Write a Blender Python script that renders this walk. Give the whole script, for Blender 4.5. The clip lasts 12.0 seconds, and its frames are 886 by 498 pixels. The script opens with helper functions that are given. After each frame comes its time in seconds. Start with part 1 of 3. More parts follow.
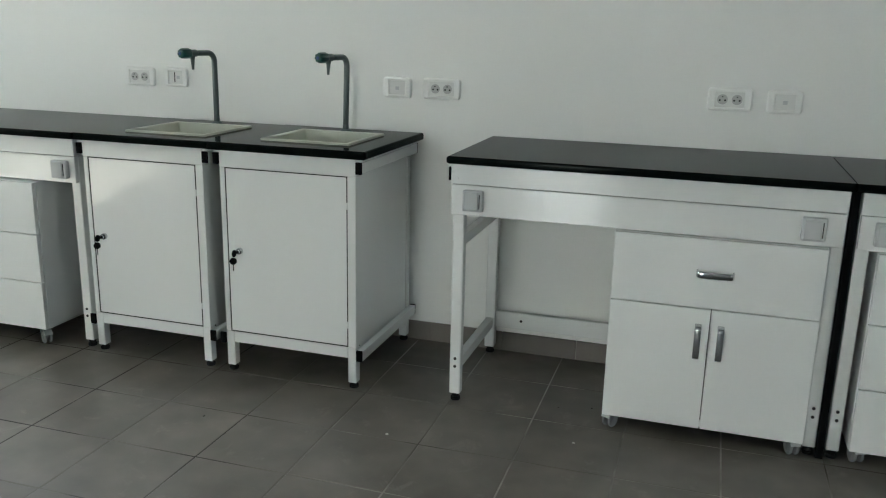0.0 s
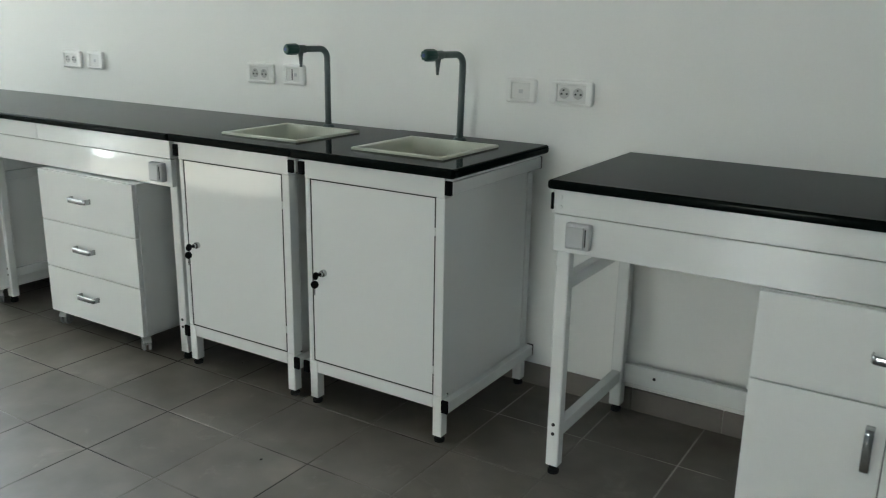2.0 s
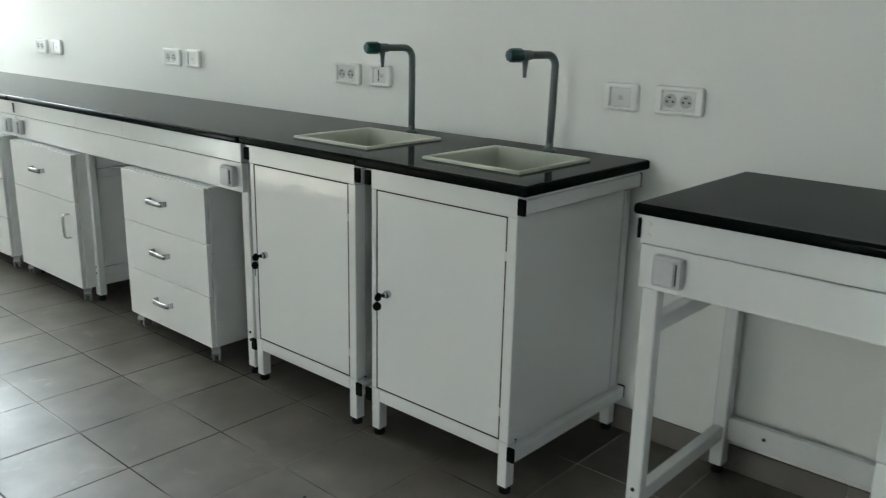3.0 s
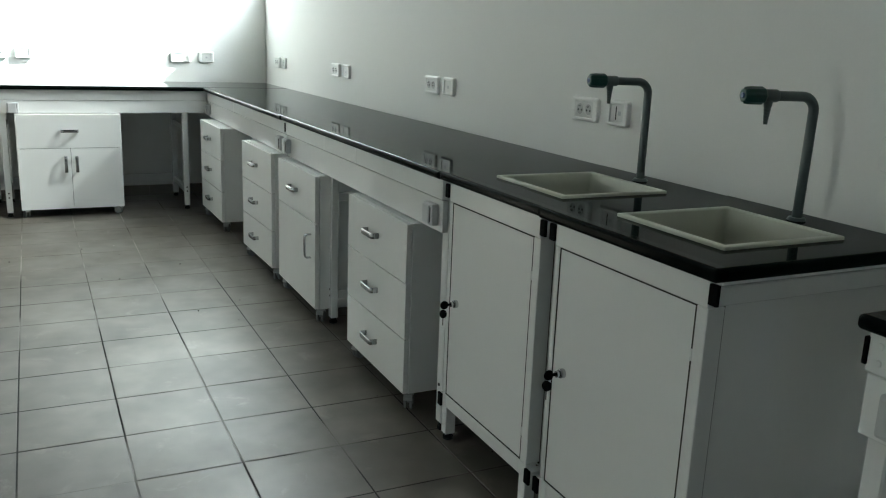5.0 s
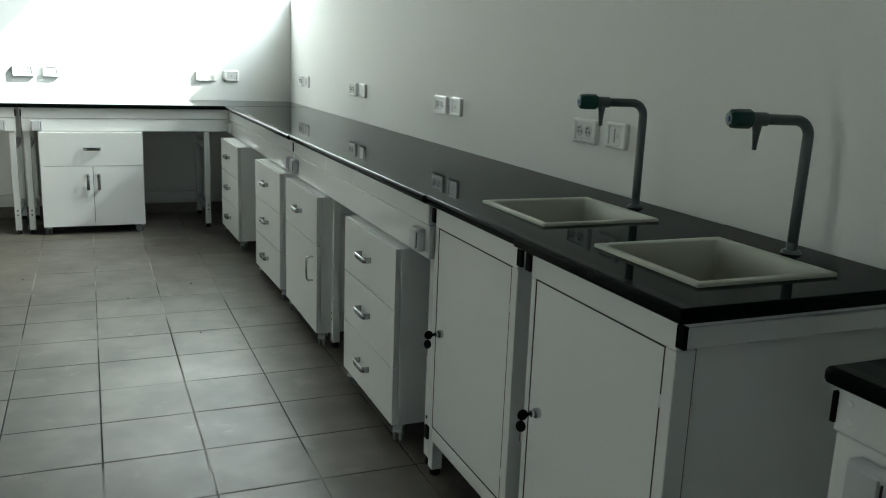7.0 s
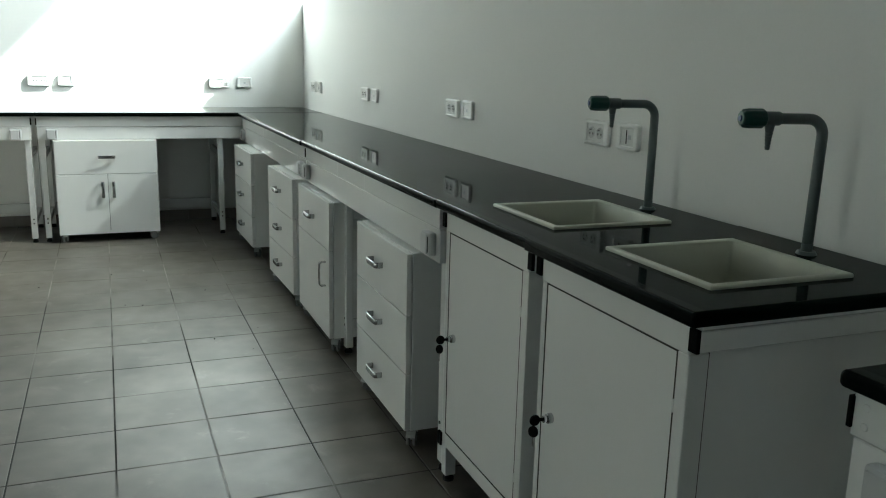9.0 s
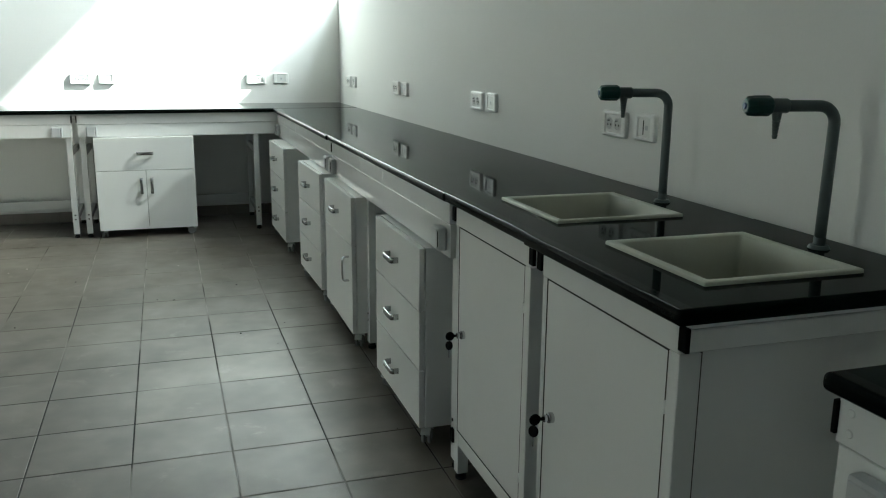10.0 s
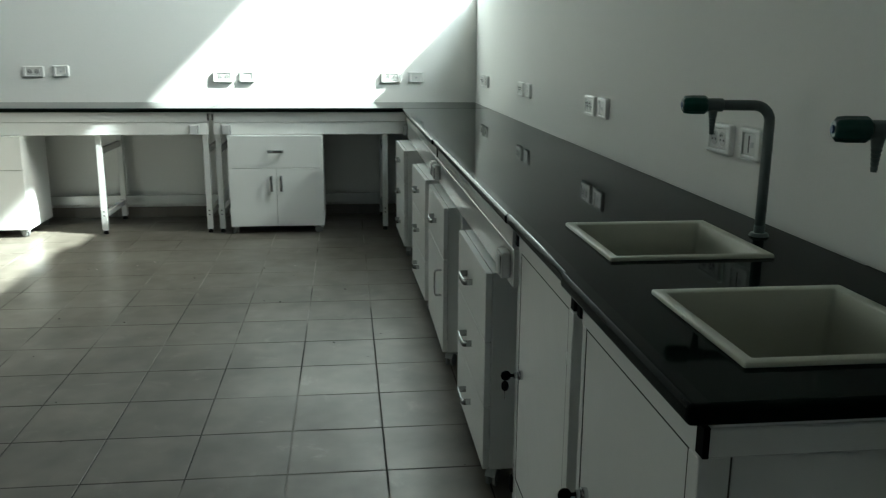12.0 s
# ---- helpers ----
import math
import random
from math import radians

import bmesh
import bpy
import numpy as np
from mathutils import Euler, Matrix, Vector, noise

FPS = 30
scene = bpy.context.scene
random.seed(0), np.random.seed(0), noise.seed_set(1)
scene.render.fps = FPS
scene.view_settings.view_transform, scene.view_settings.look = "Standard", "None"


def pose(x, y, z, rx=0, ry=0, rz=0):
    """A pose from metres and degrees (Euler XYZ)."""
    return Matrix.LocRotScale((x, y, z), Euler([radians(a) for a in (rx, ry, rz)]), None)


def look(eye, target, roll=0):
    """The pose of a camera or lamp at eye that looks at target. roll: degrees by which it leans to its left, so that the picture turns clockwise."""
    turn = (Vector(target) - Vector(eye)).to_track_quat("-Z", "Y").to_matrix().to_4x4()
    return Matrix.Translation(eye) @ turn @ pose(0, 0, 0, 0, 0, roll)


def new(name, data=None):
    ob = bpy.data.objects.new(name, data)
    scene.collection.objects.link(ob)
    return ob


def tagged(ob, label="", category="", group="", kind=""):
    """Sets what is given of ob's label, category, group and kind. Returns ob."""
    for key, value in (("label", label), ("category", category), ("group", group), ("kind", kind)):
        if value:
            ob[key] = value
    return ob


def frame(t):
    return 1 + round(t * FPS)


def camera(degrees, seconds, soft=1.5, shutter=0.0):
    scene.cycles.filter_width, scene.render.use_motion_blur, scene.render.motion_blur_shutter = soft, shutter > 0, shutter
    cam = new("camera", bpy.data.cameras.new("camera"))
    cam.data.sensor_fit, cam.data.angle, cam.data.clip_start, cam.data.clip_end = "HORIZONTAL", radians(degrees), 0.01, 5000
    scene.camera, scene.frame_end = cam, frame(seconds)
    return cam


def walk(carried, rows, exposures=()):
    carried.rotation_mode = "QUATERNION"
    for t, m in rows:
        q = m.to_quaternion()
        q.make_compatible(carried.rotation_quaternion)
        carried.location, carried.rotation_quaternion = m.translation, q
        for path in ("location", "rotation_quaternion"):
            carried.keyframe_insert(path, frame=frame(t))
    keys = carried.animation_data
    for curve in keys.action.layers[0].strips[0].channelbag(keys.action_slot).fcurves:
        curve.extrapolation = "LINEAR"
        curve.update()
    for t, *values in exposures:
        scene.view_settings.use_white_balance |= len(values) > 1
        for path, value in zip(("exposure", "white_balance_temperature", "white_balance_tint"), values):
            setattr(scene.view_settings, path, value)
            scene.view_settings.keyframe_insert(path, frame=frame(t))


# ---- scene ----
cam = camera(55.1, 12.0, soft=1.1, shutter=0.4)
PATH = [
    (0, (1.16, -3.334, 1.325), (0.587, -1.486, 0.821), 1.3),
    (0.5, (1.207, -3.233, 1.333), (0.555, -1.415, 0.812), 0.4),
    (1, (1.226, -3.045, 1.339), (0.462, -1.273, 0.813), 0.2),
    (1.5, (1.247, -2.885, 1.335), (0.346, -1.181, 0.803), -0.3),
    (2, (1.298, -2.686, 1.332), (0.268, -1.056, 0.801), 1.0),
    (2.5, (1.306, -2.516, 1.314), (0.145, -0.979, 0.775), 0.6),
    (3, (1.258, -2.325, 1.307), (-0.022, -0.881, 0.78), 1.2),
    (3.5, (1.241, -2.177, 1.307), (-0.198, -0.884, 0.796), 0.6),
    (3.7, (1.237, -2.106, 1.297), (-0.284, -0.906, 0.801), 1.1),
    (5.3, (1.154, -1.713, 1.297), (-0.605, -0.884, 0.827), 2.2),
    (5.5, (1.138, -1.684, 1.3), (-0.626, -0.862, 0.839), 2.3),
    (6, (1.138, -1.621, 1.307), (-0.64, -0.828, 0.85), 2.9),
    (6.5, (1.152, -1.569, 1.303), (-0.64, -0.803, 0.854), 2.8),
    (7, (1.152, -1.548, 1.306), (-0.647, -0.794, 0.866), 2.2),
    (9, (1.143, -1.529, 1.304), (-0.672, -0.809, 0.872), 1.4),
    (9.5, (1.151, -1.486, 1.299), (-0.675, -0.797, 0.86), 0.9),
    (10, (1.144, -1.396, 1.297), (-0.71, -0.791, 0.85), 0.5),
    (10.5, (1.047, -1.287, 1.291), (-0.818, -0.728, 0.833), 0.4),
    (11, (0.959, -1.199, 1.301), (-0.922, -0.698, 0.845), 0.2),
    (11.5, (0.94, -1.106, 1.302), (-0.969, -0.746, 0.828), 0.8),
    (12, (0.943, -1.04, 1.319), (-0.991, -0.819, 0.86), 0.4),
]
EXPOSURES = [(0, 4.62, 5750, 0), (2.5, 4.48, 5750, -1), (3.7, 4.23, 5770, -2), (5.5, 3.45, 5780, -5), (9.0, 3.32, 5800, -7), (10.5, 3.27, 5800, -8), (12, 2.75, 5800, -10)]
walk(cam, [(t, look(eye, target, roll)) for t, eye, target, roll in PATH], EXPOSURES)

# way of the sun's light; the three high windows: x from, x to, sill, head; two unseen openings added to let in light,
# the doorway: x from, x to, head; the east window: y from, y to, sill, head
SUN_DIR = Vector((-0.30, -1.0, -1.0)).normalized()
SUN_AZ = 16.7
WIN1 = (-5.92, -4.46, 1.73, 3.70)
WIN2 = (-4.00, -2.20, 2.96, 5.00)
WIN4 = (-4.44, -4.00, 2.88, 3.80)
DOOR = (-1.00, 0.00, 2.10)
WIN_E = (-4.40, -3.00, 1.20, 2.30)

# the room's inner faces and the walls' thickness
XW, XE, YS, ZC = -5.92, 4.8, -8.0, 5.2
T = 0.25

# ---- world, sun, exposure ----
world = bpy.data.worlds.new("sky")
scene.world = world
world.use_nodes = True
wn = world.node_tree.nodes
sky = wn.new("ShaderNodeTexSky")
sky.sky_type = 'NISHITA'
sky.sun_disc = False
sky.sun_elevation = radians(44)
sky.sun_rotation = radians(SUN_AZ)
sky.dust_density = 4.0
wn["Background"].inputs["Strength"].default_value = 0.12
world.node_tree.links.new(sky.outputs[0], wn["Background"].inputs["Color"])

sun = new("sun", bpy.data.lights.new("sun", 'SUN'))
sun.data.energy = 5.0
sun.data.angle = radians(1.2)
sun.data.color = (1.0, 0.96, 0.9)
sun.matrix_world = look((-SUN_DIR[0] * 12, -SUN_DIR[1] * 12, -SUN_DIR[2] * 12), (0, 0, 0))

# added area lamp standing in for the open sky in the corner window
glow = new("window_fill", bpy.data.lights.new("window_fill", 'AREA'))
glow.data.shape = 'RECTANGLE'
glow.data.size, glow.data.size_y = 1.35, 1.3
glow.data.energy = 15.0
glow.data.color = (0.95, 0.98, 1.0)
glow.matrix_world = look((-5.22, 0.45, 2.40), (-5.22, -1.0, 2.40))

# a second added lamp in the high window beside it, brightening the west benches
high = new("window_fill", bpy.data.lights.new("window_fill", 'AREA'))
high.data.shape = 'RECTANGLE'
high.data.size, high.data.size_y = 1.9, 1.1
high.data.energy = 6.0
high.data.color = (0.95, 0.98, 1.0)
high.matrix_world = look((-3.20, 0.20, 3.70), (-3.20, -1.0, 3.70))

# added fill lamp behind the walker, in the unseen east window
rear = new("window_fill", bpy.data.lights.new("window_fill", 'AREA'))
rear.data.shape = 'RECTANGLE'
rear.data.size, rear.data.size_y = 1.3, 1.0
rear.data.energy = 0.25
rear.data.color = (1.0, 0.97, 0.93)
rear.matrix_world = look((XE + 0.2, -3.7, 1.75), (XE - 1.0, -3.7, 1.75))

# ---- materials ----


def material(name, base, rough=0.5, metal=0.0, spots=0.0, spot_scale=3.0, grain=0.0, grain_scale=120.0,
             bump=0.0, bump_scale=200.0, rough_var=0.0, tone2=None, per_object=0.0, spec=0.5, coat=0.0, detail=2.5):
    """Procedural surface: base colour with stains at a large scale and grain at a small one, varying gloss and fine relief."""
    m = bpy.data.materials.new(name)
    m.use_nodes = True
    n, l = m.node_tree.nodes, m.node_tree.links
    b = n["Principled BSDF"]
    b.inputs["Roughness"].default_value = rough
    b.inputs["Metallic"].default_value = metal
    b.inputs["Specular IOR Level"].default_value = spec
    b.inputs["Coat Weight"].default_value = coat
    geo = n.new("ShaderNodeNewGeometry")
    second = tone2 or tuple(c * 0.6 for c in base)
    big = n.new("ShaderNodeTexNoise")
    big.inputs["Scale"].default_value = spot_scale
    big.inputs["Detail"].default_value = detail
    big.inputs["Roughness"].default_value = 0.62
    l.new(geo.outputs["Position"], big.inputs["Vector"])
    ramp = n.new("ShaderNodeMapRange")
    ramp.inputs["From Min"].default_value = 0.3
    ramp.inputs["From Max"].default_value = 0.75
    ramp.inputs["To Max"].default_value = spots
    l.new(big.outputs["Fac"], ramp.inputs["Value"])
    mix = n.new("ShaderNodeMix")
    mix.data_type = 'RGBA'
    mix.inputs["A"].default_value = (*base, 1)
    mix.inputs["B"].default_value = (*second, 1)
    l.new(ramp.outputs["Result"], mix.inputs["Factor"])
    small = n.new("ShaderNodeTexNoise")
    small.inputs["Scale"].default_value = grain_scale
    small.inputs["Detail"].default_value = 3.0
    l.new(geo.outputs["Position"], small.inputs["Vector"])
    level = n.new("ShaderNodeMapRange")
    level.inputs["To Min"].default_value = 1.0 - grain
    level.inputs["To Max"].default_value = 1.0 + grain
    l.new(small.outputs["Fac"], level.inputs["Value"])
    value = level.outputs["Result"]
    if per_object:
        info = n.new("ShaderNodeObjectInfo")
        vary = n.new("ShaderNodeMapRange")
        vary.inputs["To Min"].default_value = 1.0 - per_object
        vary.inputs["To Max"].default_value = 1.0 + per_object
        l.new(info.outputs["Random"], vary.inputs["Value"])
        times = n.new("ShaderNodeMath")
        times.operation = 'MULTIPLY'
        l.new(value, times.inputs[0])
        l.new(vary.outputs["Result"], times.inputs[1])
        value = times.outputs[0]
    hsv = n.new("ShaderNodeHueSaturation")
    l.new(mix.outputs["Result"], hsv.inputs["Color"])
    l.new(value, hsv.inputs["Value"])
    l.new(hsv.outputs["Color"], b.inputs["Base Color"])
    if rough_var:
        rr = n.new("ShaderNodeMapRange")
        rr.inputs["From Min"].default_value = 0.25
        rr.inputs["From Max"].default_value = 0.75
        rr.inputs["To Min"].default_value = max(0.02, rough - rough_var)
        rr.inputs["To Max"].default_value = min(1.0, rough + rough_var)
        l.new(big.outputs["Fac"], rr.inputs["Value"])
        l.new(rr.outputs["Result"], b.inputs["Roughness"])
    if bump:
        fine = n.new("ShaderNodeTexNoise")
        fine.inputs["Scale"].default_value = bump_scale
        fine.inputs["Detail"].default_value = 4.0
        l.new(geo.outputs["Position"], fine.inputs["Vector"])
        bp = n.new("ShaderNodeBump")
        bp.inputs["Strength"].default_value = bump
        bp.inputs["Distance"].default_value = 0.002
        l.new(fine.outputs["Fac"], bp.inputs["Height"])
        l.new(bp.outputs["Normal"], b.inputs["Normal"])
    return m


WALL = material("wall_paint", (0.80, 0.80, 0.78), 0.78, spots=0.14, spot_scale=1.1, tone2=(0.70, 0.70, 0.67), grain=0.02, bump=0.25, bump_scale=45, spec=0.25)
# unseen ceiling, south and east walls: dark grey to cut bounced light
CEILING = material("dim_ceiling", (0.26, 0.257, 0.25), 0.9, spots=0.3, spot_scale=0.8, bump=0.2, bump_scale=60)
DIM_WALL = material("dim_wall", (0.26, 0.255, 0.245), 0.9, spots=0.3, spot_scale=0.9, bump=0.2, bump_scale=40)
TILE = material("floor_tile", (0.153, 0.137, 0.115), 0.35, spots=0.85, spot_scale=2.1, tone2=(0.077, 0.068, 0.055), grain=0.42, grain_scale=6.5,
                bump=0.05, bump_scale=150, rough_var=0.07, per_object=0.10, spec=0.40, detail=3)
# pale scuffs and dried splashes on the tiles
tn, tl = TILE.node_tree.nodes, TILE.node_tree.links
t_place, t_marks, t_range, t_mix = tn.new("ShaderNodeNewGeometry"), tn.new("ShaderNodeTexNoise"), tn.new("ShaderNodeMapRange"), tn.new("ShaderNodeMix")
t_marks.inputs["Scale"].default_value = 7.0
t_marks.inputs["Detail"].default_value = 7.0
t_marks.inputs["Roughness"].default_value = 0.7
t_marks.inputs["Distortion"].default_value = 0.6
for key, v in (("From Min", 0.58), ("From Max", 0.72), ("To Max", 0.42)):
    t_range.inputs[key].default_value = v
t_mix.data_type = 'RGBA'
t_mix.inputs["B"].default_value = (0.25, 0.232, 0.20, 1)
t_base = tn["Principled BSDF"].inputs["Base Color"]
t_tone = t_base.links[0].from_socket
tl.new(t_place.outputs["Position"], t_marks.inputs["Vector"])
tl.new(t_marks.outputs["Fac"], t_range.inputs["Value"])
tl.new(t_range.outputs["Result"], t_mix.inputs["Factor"])
tl.new(t_tone, t_mix.inputs["A"])
tl.new(t_mix.outputs["Result"], t_base)
SKIRT = material("skirting_tile", (0.175, 0.158, 0.138), 0.45, spots=0.5, spot_scale=5, grain=0.08, per_object=0.08, rough_var=0.1)
GROUT = material("grout", (0.10, 0.088, 0.07), 0.85, spots=0.3, spot_scale=1.6, grain=0.15, bump=0.3)
gn, gl = GROUT.node_tree.nodes, GROUT.node_tree.links
blot = gn.new("ShaderNodeTexNoise")
blot.inputs["Scale"].default_value = 1.9
blot.inputs["Detail"].default_value = 3.0
tones = gn.new("ShaderNodeValToRGB")
stops = ((0.36, (0.012, 0.011, 0.010)), (0.45, (0.035, 0.031, 0.026)), (0.52, (0.112, 0.100, 0.083)), (0.63, (0.122, 0.110, 0.092)), (0.73, (0.33, 0.31, 0.27)))
ramp_ends = tones.color_ramp.elements
ramp_ends[0].position, ramp_ends[1].position = stops[0][0], stops[-1][0]
ramp_ends[0].color, ramp_ends[1].color = (*stops[0][1], 1), (*stops[-1][1], 1)
for at, c in stops[1:-1]:
    ramp_ends.new(at).color = (*c, 1)
place = gn.new("ShaderNodeNewGeometry")
gl.new(place.outputs["Position"], blot.inputs["Vector"])
# plaster dust fills the joints towards both ends of the room
split = gn.new("ShaderNodeSeparateXYZ")
gl.new(place.outputs["Position"], split.inputs[0])
away = gn.new("ShaderNodeMath")
away.operation = 'ADD'
away.inputs[1].default_value = 2.0
gl.new(split.outputs["X"], away.inputs[0])
size = gn.new("ShaderNodeMath")
size.operation = 'ABSOLUTE'
gl.new(away.outputs[0], size.inputs[0])
dust = gn.new("ShaderNodeMapRange")
for key, v in (("From Min", 0.6), ("From Max", 2.0), ("To Min", -0.07), ("To Max", 0.11)):
    dust.inputs[key].default_value = v
gl.new(size.outputs[0], dust.inputs["Value"])
filled = gn.new("ShaderNodeMath")
filled.operation = 'ADD'
gl.new(blot.outputs["Fac"], filled.inputs[0])
gl.new(dust.outputs["Result"], filled.inputs[1])
gl.new(filled.outputs[0], tones.inputs["Fac"])
gl.new(tones.outputs["Color"], gn["Principled BSDF"].inputs["Base Color"])
polish = gn.new("ShaderNodeMapRange")
for key, v in (("From Min", 0.46), ("From Max", 0.60), ("To Min", 0.85), ("To Max", 0.40)):
    polish.inputs[key].default_value = v
gl.new(filled.outputs[0], polish.inputs["Value"])
gl.new(polish.outputs["Result"], gn["Principled BSDF"].inputs["Roughness"])
TOP = material("black_worktop", (0.003, 0.007, 0.0052), 0.035, spots=0.5, spot_scale=6, tone2=(0.006, 0.009, 0.007), grain=0.4, grain_scale=420, rough_var=0.022, spec=0.02)
NOSE = material("worktop_edge", (0.003, 0.0045, 0.0038), 0.11, spots=0.5, spot_scale=14, tone2=(0.005, 0.007, 0.006), grain=0.4, grain_scale=300, rough_var=0.04, bump=0.05, bump_scale=60, spec=0.03)
STEEL = material("white_coated_steel", (0.745, 0.752, 0.742), 0.16, spots=0.08, spot_scale=3, tone2=(0.66, 0.67, 0.67), grain=0.015, bump=0.03, bump_scale=300, spec=0.75)
SHEET = material("white_sheet_steel", (0.765, 0.772, 0.762), 0.08, spots=0.05, spot_scale=1.2, tone2=(0.70, 0.71, 0.71), bump=0.6, bump_scale=5, spec=0.9)
BOARD = material("white_melamine_board", (0.755, 0.762, 0.752), 0.42, spots=0.08, spot_scale=4, tone2=(0.68, 0.685, 0.68), grain=0.015, rough_var=0.02, bump=0.04, bump_scale=260)
CAP = material("black_plastic", (0.004, 0.004, 0.004), 0.6, grain=0.2, spots=0.3, spot_scale=30, spec=0.03)
WHEELM = material("castor_wheel", (0.26, 0.265, 0.265), 0.25, spots=0.3, spot_scale=60)
RUBBER = material("black_rubber", (0.01, 0.01, 0.01), 0.8, grain=0.2, spots=0.4, spot_scale=40, tone2=(0.022, 0.022, 0.021), spec=0.1)
# uneven dark grey that paints the shade in the sink cabinets' gaps
GAP = material("gap_shade", (0.035, 0.035, 0.033), 0.8, grain=0.3, grain_scale=60, spots=0.6, spot_scale=12, tone2=(0.11, 0.11, 0.105), spec=0.1)
CHROME = material("chrome", (0.50, 0.51, 0.52), 0.11, metal=1.0, spots=0.2, spot_scale=40, rough_var=0.05)
GREYBOX = material("light_grey_plastic", (0.50, 0.51, 0.52), 0.45, spots=0.15, spot_scale=20, bump=0.05)
PLATE = material("white_plastic", (0.80, 0.80, 0.78), 0.28, spots=0.08, spot_scale=25)
# socket faces greyed to carry the shade of a deeper recess
WELL_SHADED = material("socket_face", (0.44, 0.44, 0.43), 0.4, spots=0.1, spot_scale=30)
PLATE_IN = material("socket_insert", (0.70, 0.70, 0.68), 0.35, spots=0.1, spot_scale=30)
# near-black for bolts, and for the shade in holes, slits and cabinets
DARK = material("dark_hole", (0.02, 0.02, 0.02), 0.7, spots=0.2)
SINKM = material("cream_ceramic", (0.45, 0.456, 0.38), 0.45, spots=0.35, spot_scale=9, tone2=(0.36, 0.365, 0.30), grain=0.04, grain_scale=300, rough_var=0.08)
TAP = material("grey_epoxy", (0.085, 0.107, 0.104), 0.38, spots=0.2, spot_scale=20, grain=0.05)
VALVE = material("dark_green_plastic", (0.002, 0.045, 0.034), 0.3, spots=0.3, spot_scale=30)
BLUE = material("blue_plastic", (0.008, 0.035, 0.13), 0.4, spots=0.2, spot_scale=30)
CLEAR = material("grey_castor_plastic", (0.42, 0.43, 0.43), 0.35, spots=0.4, spot_scale=60)
CRUMB = material("plaster_crumb", (0.65, 0.63, 0.58), 0.9, spots=0.4, spot_scale=80)
DIRT = material("dirt_crumb", (0.03, 0.027, 0.024), 0.9, spots=0.3, spot_scale=80)
OUTSIDE = material("outside_ground", (0.30, 0.27, 0.22), 0.95, spots=0.6, spot_scale=0.4, grain=0.1)
RENDERM = material("outside_render", (0.6, 0.58, 0.54), 0.9, spots=0.3, spot_scale=0.8, bump=0.3)
ALU = material("window_aluminium", (0.62, 0.62, 0.62), 0.4, metal=0.6, spots=0.2)

# filter for an added pane: dims and scatters the sun passing through
SUN_FILTER = bpy.data.materials.new("sun_dimming_glass")
SUN_FILTER.use_nodes = True
dn, dl = SUN_FILTER.node_tree.nodes, SUN_FILTER.node_tree.links
dn.remove(dn["Principled BSDF"])
d_clear, d_scatter, d_mix, d_noise = dn.new("ShaderNodeBsdfTransparent"), dn.new("ShaderNodeBsdfTranslucent"), dn.new("ShaderNodeMixShader"), dn.new("ShaderNodeTexNoise")
d_clear.inputs["Color"].default_value = (0.36, 0.36, 0.355, 1)
d_scatter.inputs["Color"].default_value = (0.8, 0.78, 0.74, 1)
d_noise.inputs["Scale"].default_value = 6.0
d_range = dn.new("ShaderNodeMapRange")
d_range.inputs["To Min"].default_value = 0.25
d_range.inputs["To Max"].default_value = 0.5
dl.new(d_noise.outputs["Fac"], d_range.inputs["Value"])
dl.new(d_range.outputs["Result"], d_mix.inputs["Fac"])
dl.new(d_clear.outputs[0], d_mix.inputs[1])
dl.new(d_scatter.outputs[0], d_mix.inputs[2])
dl.new(d_mix.outputs[0], dn["Material Output"].inputs["Surface"])

# ---- mesh helpers ----


def add_box(bm, x0, x1, y0, y1, z0, z1, bevel=0.0, seg=1):
    t = bmesh.new()
    bmesh.ops.create_cube(t, size=1.0)
    for v in t.verts:
        v.co = Vector(((x0 + x1) / 2 + v.co.x * (x1 - x0), (y0 + y1) / 2 + v.co.y * (y1 - y0), (z0 + z1) / 2 + v.co.z * (z1 - z0)))
    if bevel:
        bmesh.ops.bevel(t, geom=t.edges[:], offset=bevel, segments=seg, affect='EDGES', profile=0.6)
    join(bm, t)
    return bm


def join(bm, t, m=None):
    """Adds the bmesh t to bm, moved by m."""
    made = {}
    for v in t.verts:
        made[v] = bm.verts.new(m @ v.co if m else v.co)
    for f in t.faces:
        g = bm.faces.new([made[v] for v in f.verts])
        g.smooth = f.smooth
    t.free()


def box(x0, x1, y0, y1, z0, z1, bevel=0.002, seg=1):
    return add_box(bmesh.new(), x0, x1, y0, y1, z0, z1, bevel, seg)


def add_cyl(bm, m, r1, r2, depth, seg=20, bevel=0.0):
    t = bmesh.new()
    bmesh.ops.create_cone(t, cap_ends=True, segments=seg, radius1=r1, radius2=r2, depth=depth)
    if bevel:
        rim = [e for e in t.edges if any(len(f.verts) > 4 for f in e.link_faces)]
        bmesh.ops.bevel(t, geom=rim, offset=bevel, segments=2, affect='EDGES', profile=0.5)
    for f in t.faces:
        f.smooth = len(f.verts) == 4
    join(bm, t, m)
    return bm


def cyl(m, r1, r2, depth, seg=20, bevel=0.0):
    return add_cyl(bmesh.new(), m, r1, r2, depth, seg, bevel)


